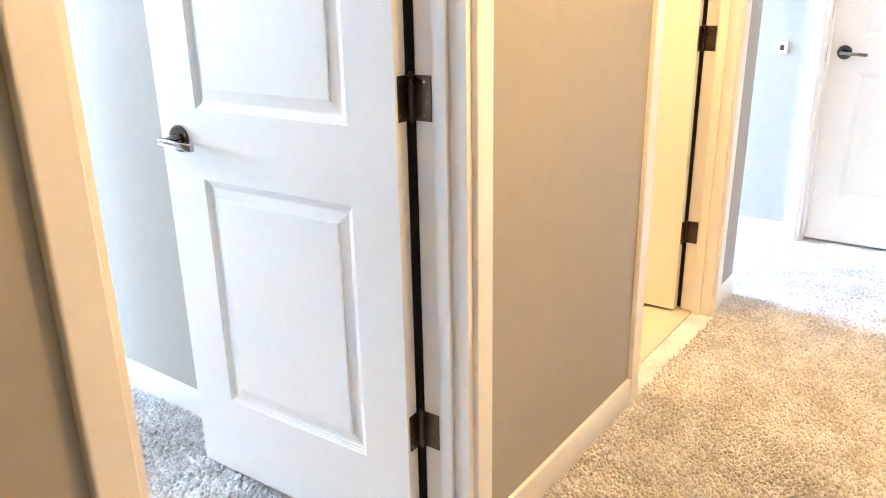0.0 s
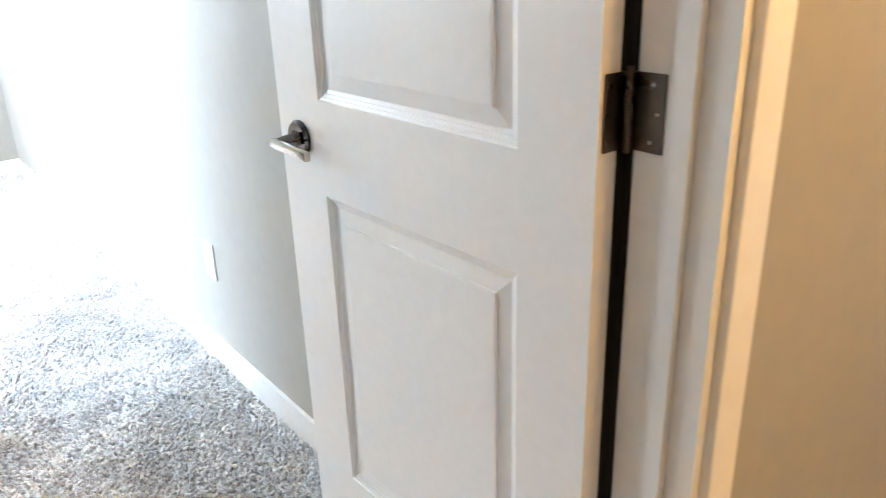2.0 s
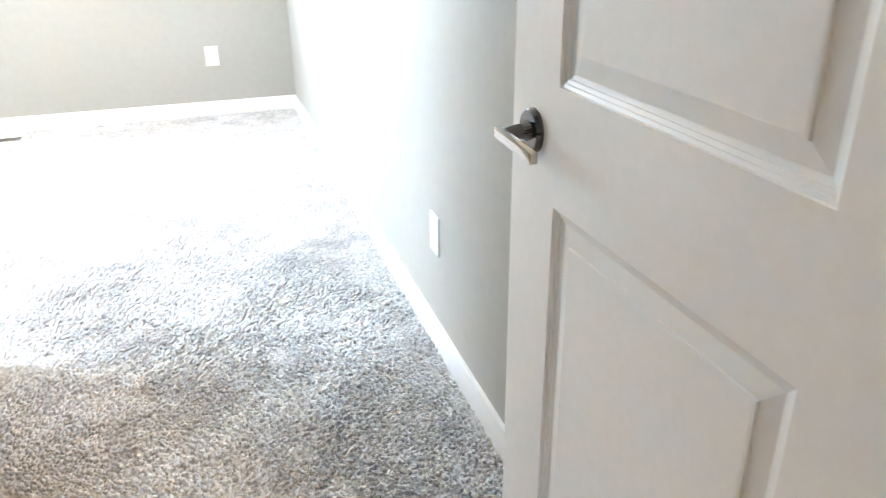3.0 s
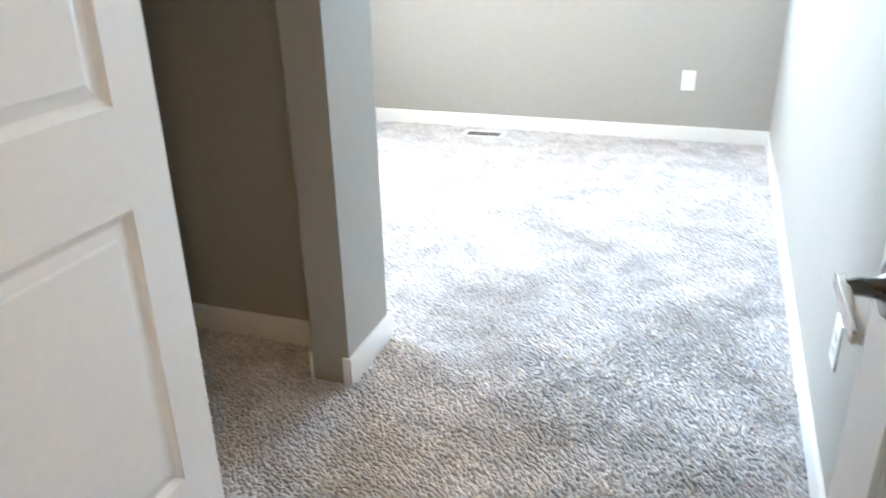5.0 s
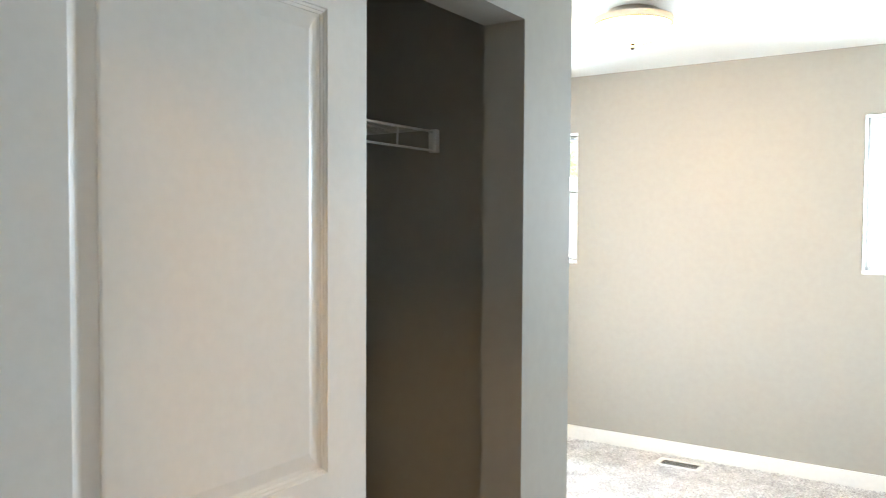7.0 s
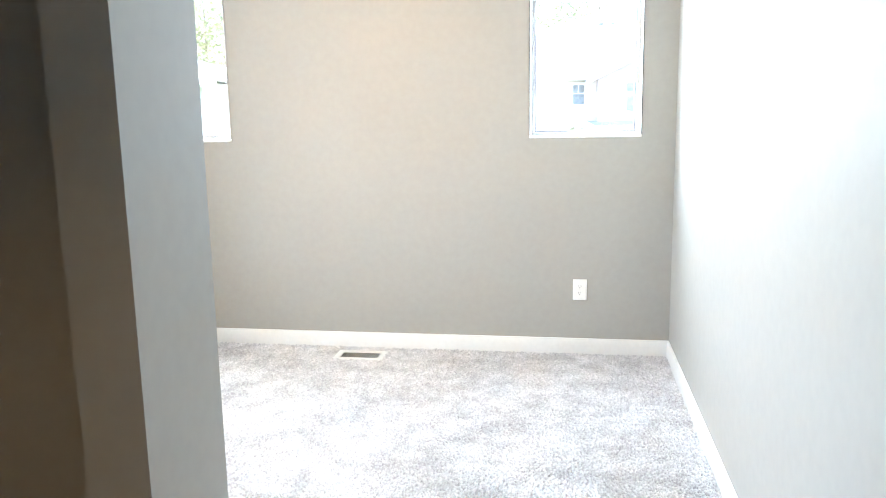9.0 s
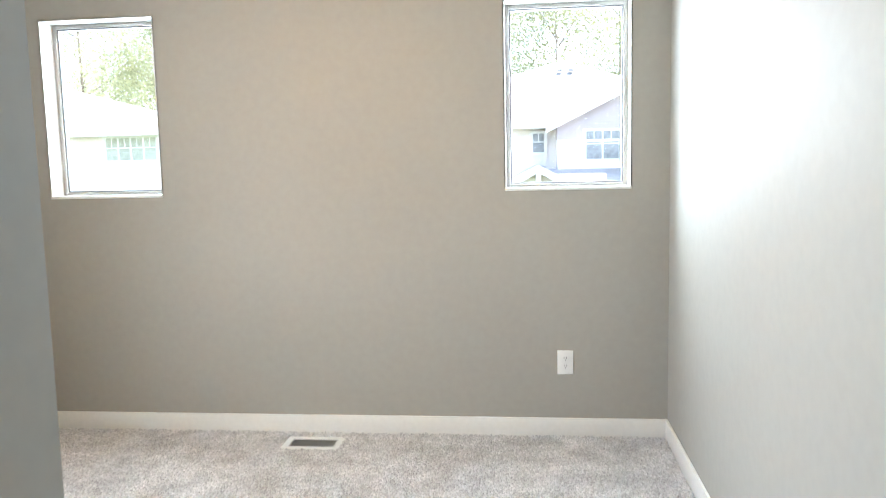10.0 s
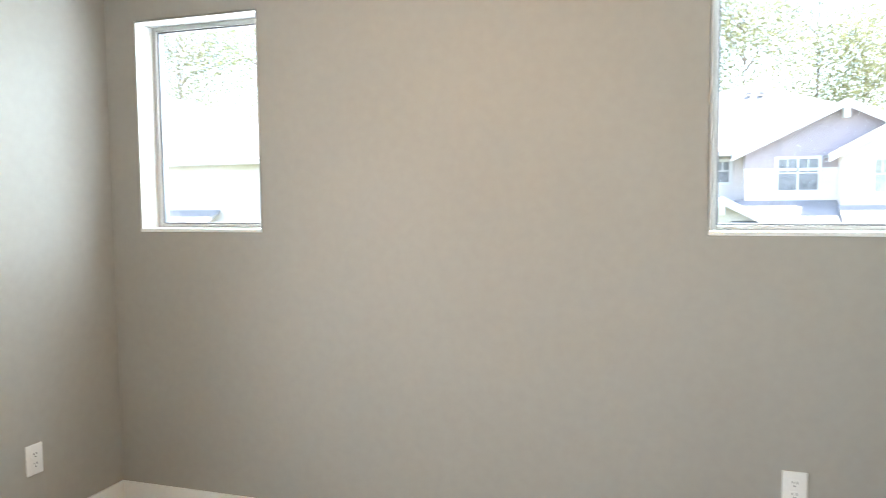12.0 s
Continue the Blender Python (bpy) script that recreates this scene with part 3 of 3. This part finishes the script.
SX = -0.400
wire("rail", [((SX, 1.19, 1.785), (SX, 2.955, 1.785))], 0.0036)
wire("rail", [((SX - 0.004, 1.19, 1.727), (SX - 0.004, 2.955, 1.727))], 0.0036)
wire("rail", [((-0.735, 1.19, 1.782), (-0.735, 2.955, 1.782))], 0.003)
wire("deck", [((-0.735, 1.20 + 0.0254 * k, 1.787), (SX, 1.20 + 0.0254 * k, 1.787)) for k in range(69)], 0.0014)
for k in range(6):
    wire("upright", [((SX - 0.002, 1.25 + 0.305 * k, 1.727), (SX - 0.001, 1.25 + 0.305 * k, 1.785))], 0.003)
bm = bmesh.new()
box(bm, -0.015, 0.015, -0.020, -0.0005, -0.046, 0.026, bevel=0.004)
bmesh.ops.transform(bm, matrix=Matrix.Translation(Vector((SX, 2.972, 1.766)) - shelf.location), verts=bm.verts)
part("end_bracket", bm, PLASTIC, shelf, "white plastic end bracket", True)
bm = bmesh.new()
bmesh.ops.create_icosphere(bm, subdivisions=1, radius=0.007, matrix=pose(-1.66, 5.61, 0.004) @ Matrix.Diagonal((1.3, 0.8, 0.6, 1)))
thing("lint", bm, SLOT, "tiny dark scrap of lint on the carpet", "lint")

# ---- outside ----
bm = bmesh.new()
vs = [bm.verts.new(c) for c in ((-900, -900, -2.9), (900, -900, -2.9), (900, 900, -2.9), (-900, 900, -2.9))]
bm.faces.new(vs)
thing("ground", bm, GRASS, "green and dry grass ground around the houses", "ground", kind="structure")


def siding(bm, x0, x1, y, z0, z1, top=None, course=0.17):
    """Lapped boards facing -y; top(z) narrows the courses to a gable's (left, right)."""
    z = z0
    while z < z1 - 1e-6:
        zt = min(z + course, z1)
        a0, a1 = (x0, x1) if top is None else top(z)
        b0, b1 = (x0, x1) if top is None else top(zt)
        if a1 - a0 > 0.02:
            bm.faces.new([bm.verts.new(c) for c in ((a0, y - 0.022, z), (a1, y - 0.022, z), (b1, y - 0.004, zt), (b0, y - 0.004, zt))])
            bm.faces.new([bm.verts.new(c) for c in ((a0, y - 0.022, z), (a1, y - 0.022, z), (a1, y, z), (a0, y, z))])
        z = zt


def slab(bm, a, b, c, d, t):
    """A sloped slab from four corners, t thick downwards."""
    lo = [Vector(p) - Vector((0, 0, t)) for p in (a, b, c, d)]
    up = [bm.verts.new(p) for p in (a, b, c, d)]
    dn = [bm.verts.new(p) for p in lo]
    bm.faces.new(up)
    bm.faces.new(dn[::-1])
    for k in range(4):
        bm.faces.new((up[k], up[(k + 1) % 4], dn[(k + 1) % 4], dn[k]))


def house_window(house, x0, x1, y, z0, z1, cols, glass=DARKGLASS):
    bm = bmesh.new()
    f = 0.10
    for b in ((x0 - f, x0, z0 - f, z1 + f), (x1, x1 + f, z0 - f, z1 + f), (x0, x1, z1, z1 + f), (x0, x1, z0 - f, z0)):
        box(bm, b[0], b[1], y - 0.06, y + 0.02, b[2], b[3])
    w = part("window", bm, FASCIA, house)
    step = (x1 - x0) / cols
    for k in range(cols):
        bm = bmesh.new()
        box(bm, x0 + k * step + 0.03, x0 + (k + 1) * step - 0.03, y - 0.025, y - 0.015, z0, z1)
        part("pane", bm, glass, w)
        bm = bmesh.new()
        xm, zm = x0 + (k + 0.5) * step, z0 + (z1 - z0) * 0.55
        box(bm, x0 + k * step, x0 + (k + 1) * step, y - 0.045, y - 0.03, zm - 0.02, zm + 0.02)
        box(bm, xm - 0.015, xm + 0.015, y - 0.045, y - 0.03, zm, z1)
        box(bm, x0 + k * step - 0.03, x0 + k * step + 0.03, y - 0.05, y - 0.012, z0, z1)
        part("muntin", bm, FASCIA, w)


def gable(house, xl, xr, y0, y1, z_eave, slope, z_wall, over=0.45, brace=True, wall=SIDING):
    """A front gable: siding, two roof slopes, barge boards and a brace at its peak."""
    xm = (xl + xr) / 2
    za = z_eave + slope * (xm - xl)
    bm = bmesh.new()
    siding(bm, xl, xr, y0, z_wall, z_eave)
    siding(bm, xl, xr, y0, z_eave, za - 0.05, lambda z: (xl + (z - z_eave) / slope, xr - (z - z_eave) / slope))
    for x in (xl, xr):
        bm.faces.new([bm.verts.new(c) for c in ((x, y0, z_wall), (x, y1, z_wall), (x, y1, z_eave), (x, y0, z_eave))])
    part("wall", bm, wall, house, "lapped siding gable wall")
    el, er, ze, zt = xl - over, xr + over, z_eave - slope * over + 0.14, za + 0.14
    yf = y0 - 0.45
    for a, b in (((el, ze), (xm, zt)), ((er, ze), (xm, zt))):
        bm = bmesh.new()
        slab(bm, (a[0], yf, a[1]), (b[0], yf, b[1]), (b[0], y1, b[1]), (a[0], y1, a[1]), 0.10)
        roof = part("roof", bm, SHINGLE, house, "grey shingle roof slope")
        bm = bmesh.new()
        slab(bm, (a[0], yf - 0.04, a[1] + 0.01), (b[0], yf - 0.04, b[1] + 0.01), (b[0], yf, b[1] + 0.01), (a[0], yf, a[1] + 0.01), 0.27)
        part("barge_board", bm, FASCIA, roof)
    if brace:
        bm = bmesh.new()
        box(bm, xm - 0.09, xm + 0.09, yf - 0.08, y0, zt - 0.62, zt - 0.16)
        part("brace", bm, FASCIA, house)


def hip_roof(house, x0, x1, y0, y1, z, ridge_a, ridge_b, zr):
    bm = bmesh.new()
    c = [bm.verts.new(p) for p in ((x0, y0, z), (x1, y0, z), (x1, y1, z), (x0, y1, z), (ridge_a, (y0 + y1) / 2, zr), (ridge_b, (y0 + y1) / 2, zr))]
    for f in ((0, 1, 5, 4), (1, 2, 5), (2, 3, 4, 5), (3, 0, 4), (3, 2, 1, 0)):
        bm.faces.new([c[k] for k in f])
    roof = part("roof", bm, SHINGLE, house, "grey shingle hip roof")
    bm = bmesh.new()
    box(bm, x0 - 0.02, x1 + 0.02, y0 - 0.10, y0, z - 0.16, z + 0.02)
    part("gutter", bm, FASCIA, roof)
    return roof


G = -2.9
house = tagged(new("neighbour_house"), "pale two-storey house with lavender gables", "house")
house.location = (0.05, 0, -0.52)
bm = bmesh.new()
siding(bm, -6.0, 9.5, 33.6, G, 3.3)
box(bm, -6.0, 9.5, 33.61, 43.0, G, 3.3)
part("wall", bm, SIDING_PALE, house, "pale lapped siding")
roof = hip_roof(house, -6.6, 10.1, 33.0, 43.6, 3.35, 1.9, 2.5, 6.37)
for dx in (-0.26, 0.22):
    bm = bmesh.new()
    box(bm, 2.25 + dx, 2.25 + dx + 0.22, 37.0, 37.3, 5.83, 5.91)
    part("roof_vent", bm, DARKGLASS, roof, "small dark roof vent")
gable(house, 1.78, 7.94, 32.0, 38.5, 3.28, 0.49, 2.65)
bm = bmesh.new()
siding(bm, 1.78, 4.72, 32.05, 1.55, 2.60)
box(bm, 1.78, 7.9, 32.06, 33.6, G, 2.60)
part("wall", bm, SIDING_PALE, house)
bm = bmesh.new()
box(bm, 1.74, 7.98, 31.95, 32.06, 2.58, 2.68)
part("belly_band", bm, FASCIA, house)
gable(house, 4.70, 11.0, 31.2, 36.0, 3.18, 0.56, 1.40, wall=SIDING_PALE)
house_window(house, 2.82, 4.1, 32.0, 1.93, 2.98, 2)
house_window(house, 0.82, 1.32, 33.56, 2.25, 3.00, 1)
house_window(house, 5.62, 6.6, 31.18, 1.85, 2.88, 2, CURTAIN_GLASS)
bm = bmesh.new()
slab(bm, (1.3, 29.6, 0.62), (4.72, 29.6, 0.62), (4.72, 32.05, 1.58), (1.3, 32.05, 1.58), 0.12)
slab(bm, (4.6, 28.9, 0.45), (11.4, 28.9, 0.45), (11.4, 31.2, 1.42), (4.6, 31.2, 1.42), 0.12)
part("skirt_roof", bm, SHINGLE, house, "low shingle roof over the ground floor")
bm = bmesh.new()
box(bm, 1.4, 11.2, 29.9, 31.9, G, 0.5)
part("wall", bm, SIDING_PALE, house)
gable(house, -0.6, 2.6, 30.4, 33.6, 0.76, 0.53, G, over=0.35, wall=SIDING_PALE)

house2 = tagged(new("neighbour_house"), "pale two-storey house with a hip roof", "house")
bm = bmesh.new()
siding(bm, -38.0, -13.0, 30.0, G, 2.78)
box(bm, -38.0, -13.0, 30.01, 40.0, G, 2.78)
part("wall", bm, SIDING_PALE, house2)
hip_roof(house2, -38.6, -12.4, 29.4, 40.6, 2.82, -33.0, -25.6, 6.60)
house_window(house2, -15.24, -13.22, 29.98, 1.76, 2.60, 4, CURTAIN_GLASS)
bm = bmesh.new()
slab(bm, (-22.5, 27.8, -0.10), (-18.3, 27.8, -0.10), (-18.3, 30.0, 0.85), (-22.5, 30.0, 0.85), 0.12)
part("skirt_roof", bm, SHINGLE, house2, "low shingle roof over the ground floor")
bm = bmesh.new()
box(bm, -22.3, -18.5, 28.2, 30.0, G, 0.0)
part("wall", bm, SIDING_PALE, house2)
bm = bmesh.new()
box(bm, -38.02, -12.98, 29.93, 30.0, 1.24, 1.34)
part("belly_band", bm, FASCIA, house2)

# trees on the slope behind the houses
rng = np.random.default_rng(7)


def tree_meshes(seed, height, spread, leaves):
    r = np.random.default_rng(seed)
    bm = bmesh.new()
    cyl(bm, (0, 0, 0), (0.2, 0.1, height * 0.72), 0.15, 0.02, 9)
    centres = []
    for k in range(46):
        z = height * (0.22 + 0.76 * r.random())
        reach = spread * (0.35 + 0.75 * r.random()) * math.sqrt(max(0.08, 1 - (z / height) ** 1.6))
        a = r.random() * 2 * math.pi
        c = Vector((math.cos(a) * reach, math.sin(a) * reach, z))
        centres.append(c)
        if k % 2 == 0:
            cyl(bm, (0.1, 0.05, max(0.5, z - 1.6)), c, 0.05, 0.015, 5, False)
    trunk = mesh("trunk", bm, BARK)
    verts, faces = [], []
    for k in range(leaves):
        c = centres[int(r.integers(len(centres)))]
        p = Vector(c) + Vector(r.normal(0, 1, 3) * (0.95, 0.95, 0.75))
        n = Vector(r.normal(0, 1, 3)).normalized()
        u = n.orthogonal().normalized()
        v = n.cross(u)
        s = 0.045 + 0.075 * r.random()
        i = len(verts)
        verts += [p - u * s, p - v * s * 0.55 + n * 0.03, p + u * s, p + v * s * 0.55]
        faces.append((i, i + 1, i + 2, i + 3))
    crown = bpy.data.meshes.new("crown")
    crown.from_pydata(verts, [], faces)
    return trunk, crown


kinds = [tree_meshes(11, 17, 3.4, 15000), tree_meshes(23, 21, 4.0, 18000), tree_meshes(37, 14, 3.8, 14500)]
golden = kinds[2][1].copy()
for _, c in kinds:
    c.materials.append(LEAF)
golden.materials.append(LEAF_GOLD)
for leaf in (LEAF, LEAF_GOLD):
    nt = leaf.node_tree
    through_leaf = nt.nodes.new("ShaderNodeBsdfTranslucent")
    mix = nt.nodes.new("ShaderNodeMixShader")
    mix.inputs["Fac"].default_value = 0.65
    b = nt.nodes["Principled BSDF"]
    nt.links.new(b.inputs["Base Color"].links[0].from_socket, through_leaf.inputs["Color"])
    nt.links.new(b.outputs["BSDF"], mix.inputs[1])
    nt.links.new(through_leaf.outputs["BSDF"], mix.inputs[2])
    nt.links.new(mix.outputs["Shader"], nt.nodes["Material Output"].inputs["Surface"])
for k in range(34):
    row = k % 2
    x = -68 + (k // 2) * 6.6 + rng.normal(0, 1.2)
    y = 50 + row * 9 + rng.normal(0, 1.5)
    trunk, crown = kinds[int(rng.integers(3))]
    gold = k in (27,)
    tree = tagged(new("tree", trunk), "broadleaf tree with golden foliage" if gold else "tall green broadleaf tree behind the houses", "tree", "trees behind the houses")
    tree.matrix_world = pose(x, y, G - 0.1, 0, 0, rng.random() * 360) @ Matrix.Scale(0.85 + 0.35 * rng.random(), 4)
    c = new("crown", golden if gold else crown)
    c.parent = tree

# carpet pile: short tufts over the floors that are walked
PILE = ((LEFT + BT, RIGHT - BT, 3.094 + BT, FAR - BT), (BT, RIGHT - BT, ROOM_Y, 3.094 + BT), (-0.74, BT, C0, 2.972 - BT), (E0, E1, HALL_Y, ROOM_Y), (0.25, 4.10, -0.3, HALL_Y - BT), (3.22 + BT, 4.10 - BT, HALL_Y, 2.4))
pile_rng = np.random.default_rng(5)
step = 0.0110
points = []
for x0, x1, y0, y1 in PILE:
    gx, gy = np.meshgrid(np.arange(x0, x1, step), np.arange(y0, y1, step))
    p = np.stack((gx.ravel(), gy.ravel()), 1) + pile_rng.normal(0, step * 0.33, (gx.size, 2))
    p = p[(p[:, 0] > x0) & (p[:, 0] < x1) & (p[:, 1] > y0) & (p[:, 1] < y1)]
    points.append(p)
points = np.concatenate(points)
in_vent = (points[:, 0] > VX0 - 0.004) & (points[:, 0] < VX1 + 0.004) & (points[:, 1] > VY0 - 0.004) & (points[:, 1] < VY1 + 0.004)
in_stub = (points[:, 0] > -0.14) & (points[:, 0] < 0.014) & (points[:, 1] > C1 - 0.014) & (points[:, 1] < 3.11)
points = points[~(in_vent | in_stub)]
n = len(points)
turn = pile_rng.random(n) * 2 * np.pi
wide = 0.0053 + 0.0020 * pile_rng.random(n)
tall = 0.009 + 0.007 * pile_rng.random(n)
sway = 0.004 * np.stack((np.sin(points[:, 1] * 9.0 + 2.0 * np.sin(points[:, 0] * 5.0)), np.cos(points[:, 0] * 8.0 + 2.0 * np.sin(points[:, 1] * 6.0))), 1)
lean = sway + pile_rng.normal(0, 0.0035, (n, 2))
# each tuft: a narrow foot, a fuller shoulder and a worn tip
co = np.zeros((n, 9, 3), np.float32)
for k in range(4):
    a = turn + k * np.pi / 2
    r = wide * (1.2 if k % 2 else 0.88)
    for ring, (grow, rise, bend) in enumerate(((0.70, 0.0, 0.0), (1.0, 0.70, 0.6))):
        co[:, ring * 4 + k, 0] = points[:, 0] + grow * r * np.cos(a) + bend * lean[:, 0]
        co[:, ring * 4 + k, 1] = points[:, 1] + grow * r * np.sin(a) + bend * lean[:, 1]
        co[:, ring * 4 + k, 2] = tall * rise - 0.001
co[:, 8, :2], co[:, 8, 2] = points + lean, tall
base = np.arange(n, dtype=np.int32)[:, None] * 9
corners = []
for k in range(4):
    j = (k + 1) % 4
    corners += [(k, j, 4 + j), (k, 4 + j, 4 + k), (4 + k, 4 + j, 8)]
tri = np.concatenate([base + c for c in corners], 1).astype(np.int32).ravel()
pile = bpy.data.meshes.new("carpet_pile")
pile.vertices.add(n * 9)
pile.vertices.foreach_set("co", co.ravel())
pile.loops.add(len(tri))
pile.loops.foreach_set("vertex_index", tri)
pile.polygons.add(len(tri) // 3)
pile.polygons.foreach_set("loop_start", np.arange(0, len(tri), 3, dtype=np.int32))
pile.update(calc_edges=True)
pile.materials.append(CARPET)
tagged(new("carpet_pile", pile), "short beige-grey cut carpet tufts", "carpet", kind="stuff")
